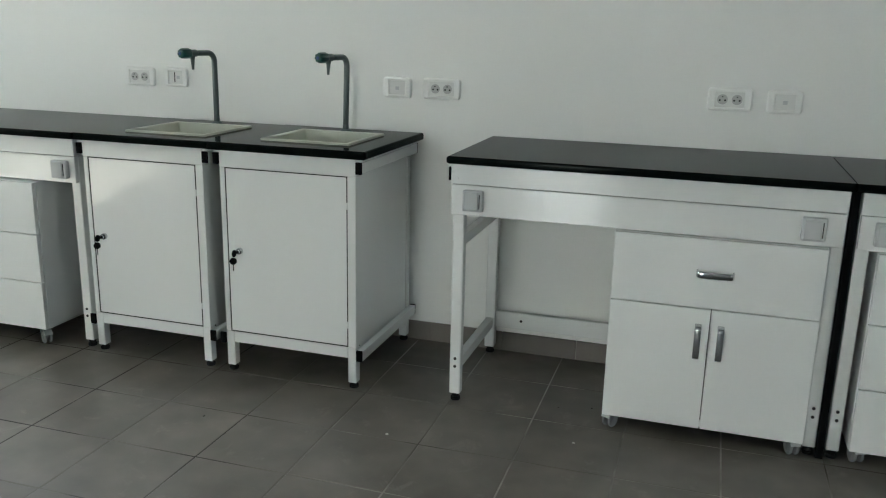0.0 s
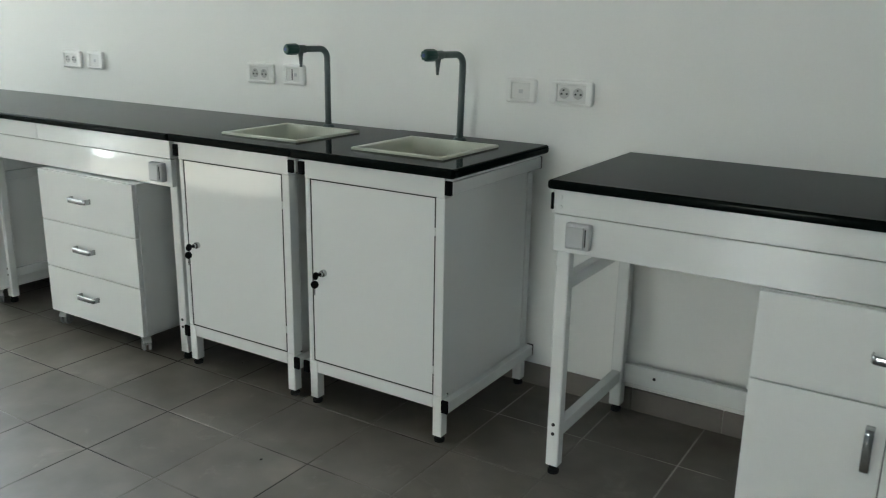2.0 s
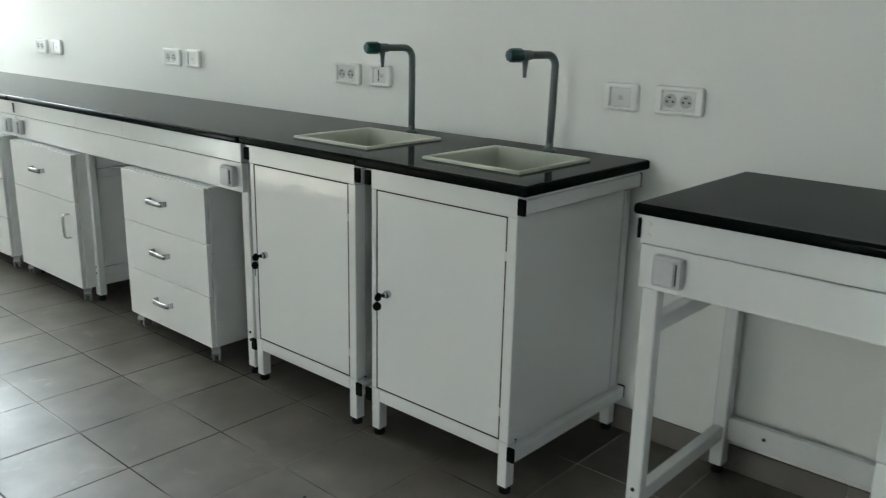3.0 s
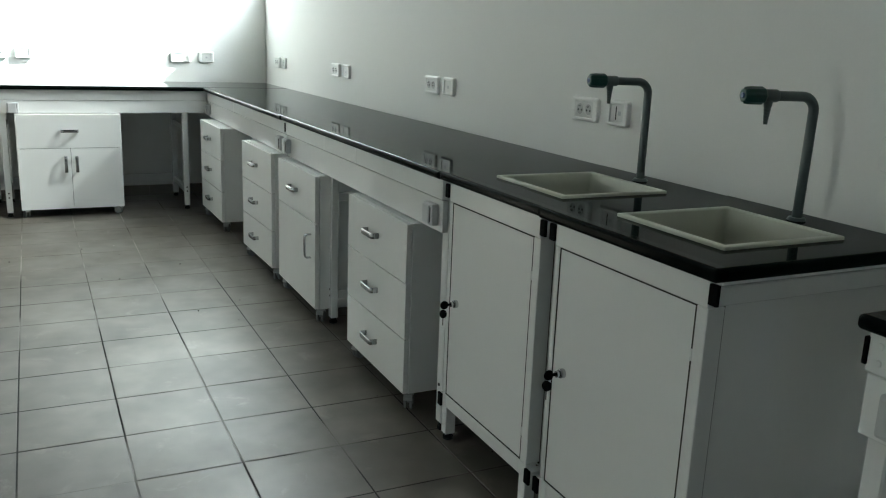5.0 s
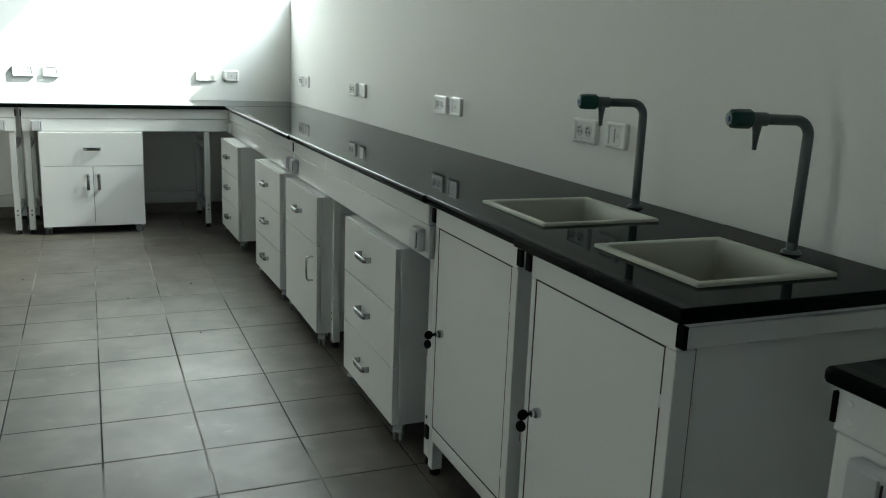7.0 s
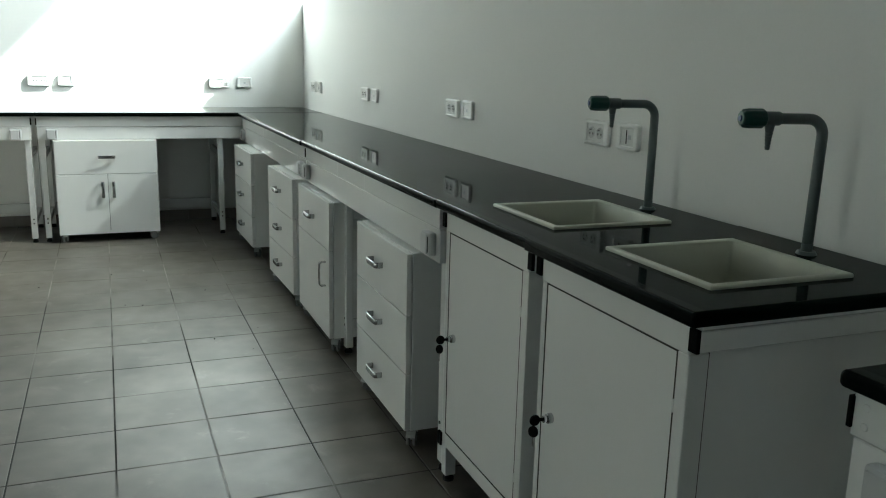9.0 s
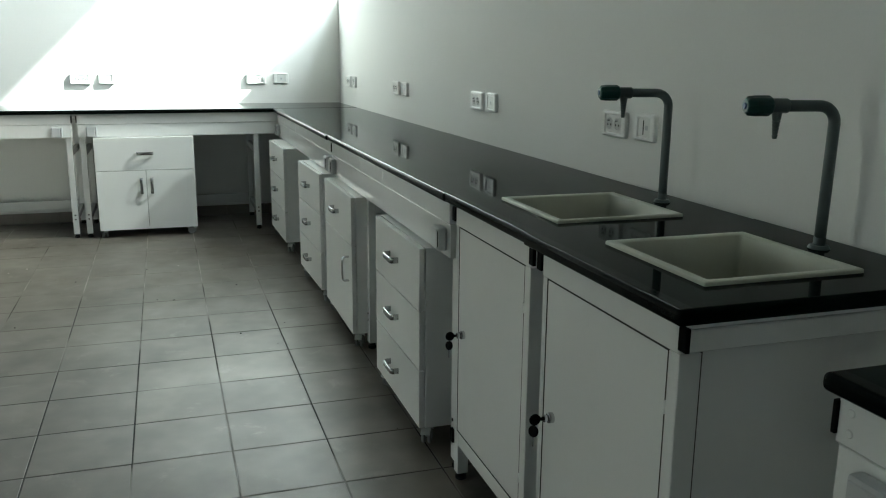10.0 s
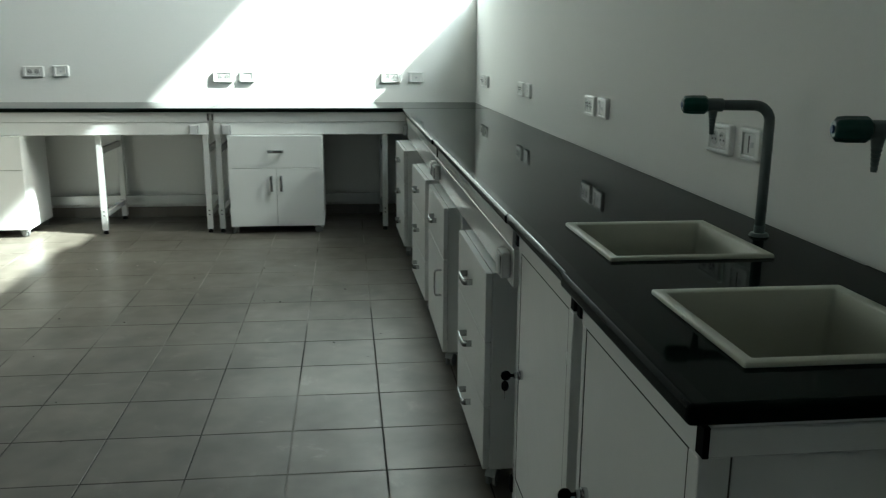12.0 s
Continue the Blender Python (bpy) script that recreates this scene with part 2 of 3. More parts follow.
def tube(points, r, seg=14):
    """A round bar swept along points, closed at both ends."""
    bm = bmesh.new()
    rings = []
    up = Vector((0.31, 0.17, 0.93)).normalized()
    n = len(points)
    for i, p in enumerate(points):
        d = (Vector(points[min(i + 1, n - 1)]) - Vector(points[max(i - 1, 0)])).normalized()
        a = d.cross(up).normalized()
        b = d.cross(a).normalized()
        rings.append([bm.verts.new(Vector(p) + r * (math.cos(2 * math.pi * k / seg) * a + math.sin(2 * math.pi * k / seg) * b)) for k in range(seg)])
    for q0, q1 in zip(rings, rings[1:]):
        for k in range(seg):
            f = bm.faces.new([q0[k], q0[(k + 1) % seg], q1[(k + 1) % seg], q1[k]])
            f.smooth = True
    bm.faces.new(rings[0][::-1])
    bm.faces.new(rings[-1])
    bmesh.ops.recalc_face_normals(bm, faces=bm.faces[:])
    return bm


def mesh_of(name, bm, mat):
    me = bpy.data.meshes.new(name)
    bm.to_mesh(me)
    bm.free()
    me.materials.append(mat)
    return me


def part(name, bm, mat, parent=None, label=""):
    """Links a bmesh as one mesh object, under a thing or a part."""
    ob = new(name, mesh_of(name, bm, mat))
    if parent:
        ob.parent = parent
    return tagged(ob, label)


def thing(name, m, label, category, group=""):
    ob = new(name)
    ob.empty_display_size = 0.05
    ob.matrix_basis = m
    return tagged(ob, label, category, group)


def structure(name, bm, mat, label, category):
    return tagged(part(name, bm, mat), label, category, kind="structure")


# ---- the room ----
bm = bmesh.new()
left = XW - T
for x0, x1, z0, z1 in (WIN1, WIN4, WIN2):
    if x0 - left > 0.001:
        add_box(bm, left, x0, 0, T, -0.02, ZC + 0.2)
    add_box(bm, x0, x1, 0, T, -0.02, z0)
    add_box(bm, x0, x1, 0, T, z1, ZC + 0.2)
    left = x1
add_box(bm, left, XE + T, 0, T, -0.02, ZC + 0.2)
bmesh.ops.remove_doubles(bm, verts=bm.verts[:], dist=0.0005)
structure("wall_north", bm, WALL, "white painted plaster wall behind the long lab bench", "wall")
structure("wall_west", box(XW - T, XW, YS - T, 0, -0.02, ZC + 0.2, 0), WALL, "white painted plaster end wall struck by sunlight", "wall")
# unseen east wall, its window added for fill light
bm = add_box(bmesh.new(), XE, XE + T, YS - T, WIN_E[0], -0.02, ZC + 0.2)
add_box(bm, XE, XE + T, WIN_E[1], 0, -0.02, ZC + 0.2)
add_box(bm, XE, XE + T, WIN_E[0], WIN_E[1], -0.02, WIN_E[2])
add_box(bm, XE, XE + T, WIN_E[0], WIN_E[1], WIN_E[3], ZC + 0.2)
structure("wall_east", bm, DIM_WALL, "unseen wall, darkened to cut bounced light, with an added window", "wall")
# unseen south wall, its doorway added to light the cabinet fronts
bm = add_box(bmesh.new(), XW, DOOR[0], YS - T, YS, -0.02, ZC + 0.2)
add_box(bm, DOOR[1], XE, YS - T, YS, -0.02, ZC + 0.2)
add_box(bm, DOOR[0], DOOR[1], YS - T, YS, DOOR[2], ZC + 0.2)
structure("wall_south", bm, DIM_WALL, "unseen wall, darkened to cut bounced light, with an added doorway", "wall")
structure("ceiling", box(XW, XE, YS, 0, ZC, ZC + 0.18, 0), CEILING, "unseen ceiling, darkened to cut bounced light", "ceiling")
# unseen canopy, added to shape the light of the corner window
structure("shading_canopy", box(XW - 2.5, WIN1[1] + 0.04, T, 0.88, 4.31, 4.45, 0), RENDERM, "unseen canopy added above the corner window to shape its light", "canopy")
# two unseen walls added outside to make the incoming daylight less blue
structure("added_wall", box(-16, 14, -14.3, -14.0, -0.3, 3.6, 0), RENDERM, "unseen wall added opposite the doorway to bounce sunlight in", "wall")
structure("added_wall", box(11.0, 11.3, -14.0, 6.0, -0.3, 6.5, 0), RENDERM, "unseen wall added opposite the east window to hold back open sky", "wall")
structure("ground", box(-400, 400, -400, 400, -0.5, -0.3, 0), OUTSIDE, "bare sandy ground outside the building", "ground")


def window(name, x0, x1, z0, z1, bars, y=0.0):
    w = structure(name, box(x0, x1, y + 0.12, y + 0.17, z0, z0 + 0.05), ALU, "aluminium window frame letting daylight into the room", "window")
    for n_, q in (("frame_head", (x0, x1, z1 - 0.05, z1)), ("frame_jamb", (x0, x0 + 0.05, z0 + 0.05, z1 - 0.05)), ("frame_jamb", (x1 - 0.05, x1, z0 + 0.05, z1 - 0.05))):
        part(n_, box(q[0], q[1], y + 0.12, y + 0.17, q[2], q[3]), ALU, w)
    for k in bars:
        part("mullion", box(k - 0.02, k + 0.02, y + 0.125, y + 0.165, z0 + 0.05, z1 - 0.05), ALU, w)
    return w


window("window_1", *WIN1, (-5.0,))
# unseen pane, added to weaken the sun on the west pedestal
pane = structure("dimming_pane", box(-4.98, WIN1[1] - 0.05, 0.14, 0.146, WIN1[2] + 0.05, WIN1[3] - 0.05, 0), SUN_FILTER, "unseen pane added to dim and soften the sun", "window pane")

# ---- kinds of things ----


def handle_mesh(span, out=0.028):
    """A flat bow handle: two feet and a bar, along x, standing out to -y."""
    bm = bmesh.new()
    h, w, r = span / 2, 0.0105, 0.011
    half = [(-h, 0.0), (-h, -out + r)] + [(-h + r - r * math.cos(radians(15 * k)), -out + r - r * math.sin(radians(15 * k))) for k in range(1, 7)] + [(-h * 0.4, -out - 0.0015)]
    way = half + [(-x, y) for x, y in reversed(half)]
    rings = []
    for i, (x, y) in enumerate(way):
        a, b = way[max(0, i - 1)], way[min(len(way) - 1, i + 1)]
        d = Vector((b[0] - a[0], b[1] - a[1])).normalized()
        nrm = Vector((d[1], -d[0])) * 0.0026
        rings.append([bm.verts.new((x + nrm[0] * q, y + nrm[1] * q, z)) for q, z in
                      ((1.0, -w + 0.002), (1.05, 0.0), (1.0, w - 0.002), (0.4, w), (-1.0, w), (-1.0, -w), (0.4, -w))])
    for q0, q1 in zip(rings, rings[1:]):
        for k in range(7):
            bm.faces.new([q0[k], q0[(k + 1) % 7], q1[(k + 1) % 7], q1[k]]).smooth = True
    bm.faces.new(rings[0])
    bm.faces.new(rings[-1])
    bmesh.ops.recalc_face_normals(bm, faces=bm.faces[:])
    return bm


HANDLE = mesh_of("handle", handle_mesh(0.110), CHROME)


def hood_mesh():
    """The hood of a twin-wheel castor: a mounting plate, a stem and a rounded cover over the wheels."""
    bm = add_box(bmesh.new(), -0.021, 0.021, -0.021, 0.021, 0.060, 0.064, 0.001)
    add_cyl(bm, pose(0, 0, 0.056), 0.009, 0.009, 0.012, 14)
    arc = [(0.008 + 0.031 * math.cos(radians(a)), 0.027 + 0.031 * math.sin(radians(a))) for a in range(10, 171, 20)]
    inner = [(0.008 + 0.027 * math.cos(radians(a)), 0.027 + 0.027 * math.sin(radians(a))) for a in range(170, 9, -20)]
    sides = [[bm.verts.new((x, y, z)) for y, z in arc + inner] for x in (-0.016, 0.016)]
    n = len(arc)
    for q in sides:
        for k in range(n - 1):
            bm.faces.new([q[k], q[k + 1], q[2 * n - 2 - k], q[2 * n - 1 - k]])
    for k in range(2 * n):
        bm.faces.new([sides[0][k], sides[0][(k + 1) % (2 * n)], sides[1][(k + 1) % (2 * n)], sides[1][k]])
    bmesh.ops.recalc_face_normals(bm, faces=bm.faces[:])
    return bm


def wheel_mesh():
    bm = bmesh.new()
    for x in (-0.011, 0.011):
        add_cyl(bm, pose(x, 0.008, 0.0265, 0, 90, 0), 0.0265, 0.0265, 0.010, 24, 0.003)
        add_cyl(bm, pose(x * 1.5, 0.008, 0.0265, 0, 90, 0), 0.011, 0.009, 0.003, 14)
    return add_cyl(bm, pose(0, 0.008, 0.0265, 0, 90, 0), 0.006, 0.006, 0.030, 10)


FORK = mesh_of("castor_hood", hood_mesh(), CLEAR)
WHEEL = mesh_of("castor_wheel", wheel_mesh(), WHEELM)


def put(name, mesh, parent, m, label=""):
    ob = new(name, mesh)
    ob.parent = parent
    ob.matrix_basis = m
    return tagged(ob, label)


def pedestal(m, kind, w, label, low=0.072, top=0.692, deep=0.5, turn=(20, -35, 60, 10)):
    """A cabinet on castors; its front stands at y = 0 and faces -y, its middle at x = 0."""
    p = thing("mobile_pedestal", m, label, "cabinet", "mobile pedestals under the benches")
    h = w / 2
    for x0 in (-h, h - 0.018):
        part("side_panel", box(x0, x0 + 0.018, 0.021, deep, low, top, 0.001), BOARD, p)
    part("bottom_panel", box(-h + 0.018, h - 0.018, 0.021, deep, low, low + 0.018, 0.0), BOARD, p)
    part("top_panel", box(-h + 0.0182, h - 0.0182, 0.021, deep, top - 0.018, top - 0.0005, 0.0008), BOARD, p)
    part("back_panel", box(-h + 0.018, h - 0.018, deep - 0.008, deep - 0.002, low + 0.018, top - 0.018, 0.0), BOARD, p)
    # dark sheet painted as the shade seen through the front gaps
    part("inner_shade", box(-h + 0.02, h - 0.02, 0.03, 0.034, low + 0.02, top - 0.02, 0), DARK, p, "dark sheet standing in for shade behind the gaps between fronts")

    def front(name, x0, x1, z0, z1, hx, hz, upright):
        f = part(name, box(x0 + 0.0014, x1 - 0.0014, 0.0, 0.0185, z0 + 0.0018, z1 - 0.0018, 0.0012), BOARD, p)
        put("handle", HANDLE, f, pose(hx, 0, hz, 0, 90 if upright else 0, 0), "chrome bow handle")

    if kind == "drawers":
        cut = [low, low + (top - low) * 0.329, low + (top - low) * 0.657, top]
        for i in range(3):
            front("drawer_front", -h, h, cut[i], cut[i + 1], -0.02, (cut[i] + cut[i + 1]) / 2 + 0.006, False)
    elif kind == "doors":
        mid = low + (top - low) * 0.645
        front("drawer_front", -h, h, mid, top, 0.0, (mid + top) / 2 + 0.004, False)
        front("door", -h, 0, low, mid, -0.035, mid - 0.110, True)
        front("door", 0, h, low, mid, 0.035, mid - 0.110, True)
    else:
        mid = 0.475
        front("drawer_front", -h, h, mid, top, -0.02, (mid + top) / 2 + 0.0, False)
        front("door", -h, h, low, mid, h - 0.07, mid - 0.115, True)
    k = 0
    for cx in (-h + 0.032, h - 0.032):
        for cy in (0.036, deep - 0.055):
            c = put("castor", FORK, p, pose(cx, cy, 0.008, 0, 0, turn[k]), "small grey twin-wheel swivel castor")
            put("wheel", WHEEL, c, pose(0, 0, -0.008))
            k += 1
    return p


BOLT = mesh_of("bolt", cyl(pose(0, 0, 0, 90, 0, 0), 0.0055, 0.0055, 0.004, 12, 0.001), DARK)
RIVET = mesh_of("bolt", cyl(pose(0, 0, 0, 90, 0, 0), 0.0062, 0.0055, 0.003, 14, 0.0008), STEEL)
FOOT = mesh_of("foot", add_cyl(cyl(pose(0, 0, 0.006), 0.0175, 0.0175, 0.012, 18, 0.002), pose(0, 0, 0.018), 0.014, 0.014, 0.016, 12), RUBBER)


def power_box(parent, x, z, w=0.071, h=0.073):
    b = part("power_box", box(x - w / 2, x + w / 2, -0.028, -0.002, z - h / 2, z + h / 2, 0.007, 2), GREYBOX, parent, "light grey plastic flap-lid power socket box")
    part("lid", box(x - w / 2 + 0.006, x + w / 2 - 0.014, -0.0325, -0.028, z - h / 2 + 0.006, z + h / 2 - 0.006, 0.002), GREYBOX, b)
    part("latch", box(x + w / 2 - 0.012, x + w / 2 - 0.009, -0.030, -0.0275, z - h / 2 + 0.012, z + h / 2 - 0.012, 0.0005), DARK, b, "dark slit beside the lid")
    return b


def bench(m, length, legs, boxes, label, depth=0.56, caps=(), joints=(), top=0.8735, skirt=0.697):
    """A white tube-frame bench without its top: apron front at y = 0, facing -y; x from 0 to length."""
    b = thing("lab_bench", m, label, "workbench", "lab benches along the walls")
    edges, up = [0.0, *joints, length], top - 0.8735
    for x0, x1 in zip(edges, edges[1:]):
        part("upper_rail", box(x0 + 0.0006, x1 - 0.0006, -0.004, 0.036, 0.8045 + up, top - 0.001, 0.002), STEEL, b)
    part("apron", box(0.004, length - 0.002, 0.0, 0.02, skirt + up, 0.8015 + up, 0.0018), SHEET, b)
    for x in legs:
        for y, n_ in ((0.012, "front"), (depth - 0.045, "back")):
            part("leg", box(x - 0.02, x + 0.02, y + (0.01 if n_ == "front" else 0), y + 0.045, 0.028, (0.806 if n_ == "back" else 0.803) + up, 0.003), STEEL, b)
            put("foot", FOOT, b, pose(x, y + 0.0275 - (0.005 if n_ == "back" else 0), 0), "round black rubber foot")
        for z in (0.135, 0.165):
            put("bolt", BOLT, b, pose(x, 0.0212, z), "dark sunken bolt head")
        part("side_rail", box(x - 0.0145, x + 0.0145, 0.059, depth - 0.047, 0.118, 0.160, 0.002), STEEL, b)
        part("side_rail", box(x - 0.0145, x + 0.0145, 0.059, depth - 0.047, 0.575 + up, 0.617 + up, 0.002), STEEL, b)
    part("back_rail", box(legs[0] + 0.022, legs[-1] - 0.022, depth - 0.03, depth - 0.004, 0.115, 0.185, 0.002), STEEL, b)
    put("bolt", BOLT, b, pose(legs[0] + 0.13, depth - 0.0308, 0.152), "dark screw head in the back rail")
    part("back_rail", box(0.0, length, depth - 0.036, depth - 0.002, 0.808 + up, top - 0.002, 0.002), STEEL, b)
    for x in caps:
        part("end_cap", box(x - 0.004, x + 0.004, -0.009, 0.018, 0.816 + up, 0.862 + up, 0.001), CAP, b, "black plastic tube end cap")
        for z in (0.824, 0.852):
            put("bolt", RIVET, b, pose(x + 0.024, -0.0045, z + up), "white painted bolt head")
    for x in boxes:
        power_box(b, x, 0.752 + up)
    return b


def slab(x0, x1, y0, y1, z0, z1, hole, ease):
    """A slab, with a cut-out where hole is given; ease names the sides whose edges are rounded: f (front), 0 and 1 (ends)."""
    xs, ys = [x0, x1], [y0, y1]
    if hole:
        xs, ys = [x0, hole[0], hole[1], x1], [y0, hole[2], hole[3], y1]
    bm = bmesh.new()
    g = {(i, j, k): bm.verts.new((x, y, z)) for i, x in enumerate(xs) for j, y in enumerate(ys) for k, z in enumerate((z0, z1))}
    nx, ny = len(xs) - 1, len(ys) - 1
    solid = {(i, j) for i in range(nx) for j in range(ny)} - ({(1, 1)} if hole else set())
    for i, j in solid:
        bm.faces.new([g[i, j, 1], g[i + 1, j, 1], g[i + 1, j + 1, 1], g[i, j + 1, 1]])
        bm.faces.new([g[i, j, 0], g[i, j + 1, 0], g[i + 1, j + 1, 0], g[i + 1, j, 0]])
        for di, dj, a, c in ((0, -1, (0, 0), (1, 0)), (1, 0, (1, 0), (1, 1)), (0, 1, (1, 1), (0, 1)), (-1, 0, (0, 1), (0, 0))):
            if (i + di, j + dj) not in solid:
                p, q = (i + a[0], j + a[1]), (i + c[0], j + c[1])
                bm.faces.new([g[(*p, 0)], g[(*q, 0)], g[(*q, 1)], g[(*p, 1)]])

    bm.normal_update()

    def on(e, axis, value):
        return all(abs(v.co[axis] - value) < 1e-6 for v in e.verts)

    outer = [e for e in bm.edges if len(e.link_faces) == 2 and e.calc_face_angle(0) > 0.5
             and ("f" in ease and on(e, 1, y0) or "0" in ease and on(e, 0, x0) and not on(e, 1, y1) or "1" in ease and on(e, 0, x1) and not on(e, 1, y1))]
    if "f" not in ease:
        outer = [e for e in outer if not on(e, 1, y0)]
    if outer:
        bmesh.ops.bevel(bm, geom=outer, offset=0.0095, segments=6, affect='EDGES', profile=0.5)
    return bm


def worktop(name, x0, x1, y0, y1, z0, z1, label, hole=None, ends=""):
    """A black slab with a rounded nosing along its front, and a cut-out where a basin hangs in it."""
    ob = part(name, slab(x0, x1, y0 + 0.03, y1, z0, z1, hole, ends), TOP)
    part("nosing", slab(x0, x1, y0, y0 + 0.03, z0, z1, None, "f" + ends), NOSE, ob)
    return tagged(ob, label, "worktop", "black worktops")


def sink(m, w, d, label):
    """A drop-in basin with a flat rim; its middle at the origin, the rim's underside at z = 0."""
    s = thing("sink_basin", m, label, "sink", "lab sinks")
    bm = bmesh.new()
    loops = []
    for dx, z in ((0.0, 0.0), (0.0, 0.0060), (0.0016, 0.0076), (0.0185, 0.0070), (0.0212, 0.004), (0.029, -0.06), (0.036, -0.205), (0.055, -0.225)):
        a, b = w / 2 - dx, d / 2 - dx
        r = 0.0035 if dx < 0.02 else 0.010
        ring = []
        for cx, cy, st in ((a - r, b - r, 0), (-a + r, b - r, 90), (-a + r, -b + r, 180), (a - r, -b + r, 270)):
            for k in range(4):
                ang = radians(st + 30 * k)
                ring.append(bm.verts.new((cx + r * math.cos(ang), cy + r * math.sin(ang), z)))
        loops.append(ring)
    for q0, q1 in zip(loops, loops[1:]):
        for k in range(16):
            f = bm.faces.new([q0[k], q0[(k + 1) % 16], q1[(k + 1) % 16], q1[k]])
            f.smooth = True
    bm.faces.new(loops[-1])
    part("basin", bm, SINKM, s)
    drain = part("drain", cyl(pose(0.03, 0.04, -0.2235), 0.03, 0.028, 0.004, 24, 0.001), CHROME, s, "round steel drain")
    part("plug_hole", cyl(pose(0.03, 0.04, -0.221), 0.012, 0.012, 0.003, 16), DARK, drain)
    return s


def faucet(m, label):
    """A lab swan-neck tap: the arm runs along -y from the post at the origin."""
    f = thing("lab_faucet", m, label, "faucet", "lab faucets")
    part("base_flange", cyl(pose(0, 0, 0.004), 0.0235, 0.019, 0.008, 28, 0.0015), TAP, f)
    pts = [(0, 0, 0.008), (0, 0, 0.10), (0, 0, 0.20), (0, 0, 0.262)]
    for k in range(1, 9):
        a = radians(90 * k / 8)
        pts.append((0, -0.036 * (1 - math.cos(a)), 0.262 + 0.036 * math.sin(a)))
    pts += [(0, -0.08, 0.298), (0, -0.112, 0.298)]
    part("swan_neck", tube(pts, 0.0118, 18), TAP, f)
    part("collar", cyl(pose(0, 0, 0.016), 0.0124, 0.0124, 0.018, 22, 0.0012), TAP, f)
    part("valve_body", add_cyl(cyl(pose(0, -0.122, 0.298, 90, 0, 0), 0.0150, 0.0150, 0.034, 22, 0.002), pose(0, -0.126, 0.283), 0.0085, 0.012, 0.026, 18), TAP, f)
    bm = bmesh.new()
    rings = []
    for y, r in ((-0.138, 0.012), (-0.140, 0.0165), (-0.146, 0.0192), (-0.176, 0.0192), (-0.190, 0.0178), (-0.195, 0.013)):
        rings.append([bm.verts.new(((r + (0.0016 if k % 4 < 2 else -0.0012) * (r > 0.0175)) * math.cos(2 * math.pi * k / 32), y,
                                    0.298 + (r + (0.0016 if k % 4 < 2 else -0.0012) * (r > 0.0175)) * math.sin(2 * math.pi * k / 32))) for k in range(32)])
    for q0, q1 in zip(rings, rings[1:]):
        for k in range(32):
            bm.faces.new([q0[k], q0[(k + 1) % 32], q1[(k + 1) % 32], q1[k]]).smooth = True
    bm.faces.new(rings[0])
    bm.faces.new(rings[-1])
    bmesh.ops.recalc_face_normals(bm, faces=bm.faces[:])
    knob = part("valve_knob", bm, VALVE, f, "dark green ribbed valve knob")
    part("index_disc", cyl(pose(0, -0.1955, 0.298, 90, 0, 0), 0.0070, 0.0065, 0.004, 20, 0.001), BLUE, knob, "small blue index disc")
    bm = bmesh.new()
    rings = []
    for z, r in ((0.275, 0.0088), (0.268, 0.0070), (0.2675, 0.0088), (0.261, 0.0064), (0.2605, 0.0080), (0.254, 0.0058), (0.2535, 0.0073),
                 (0.247, 0.0052), (0.2465, 0.0066), (0.240, 0.0046), (0.2395, 0.0059), (0.232, 0.0045)):
        rings.append([bm.verts.new((r * math.cos(2 * math.pi * k / 16), -0.126 + r * math.sin(2 * math.pi * k / 16), z)) for k in range(16)])
    for q0, q1 in zip(rings, rings[1:]):
        for k in range(16):
            bm.faces.new([q0[k], q0[(k + 1) % 16], q1[(k + 1) % 16], q1[k]])
    bm.faces.new(rings[0])
    bm.faces.new(rings[-1])
    bmesh.ops.recalc_face_normals(bm, faces=bm.faces[:])
    part("hose_nozzle", bm, TAP, f, "ribbed tapering hose nozzle")
    return f


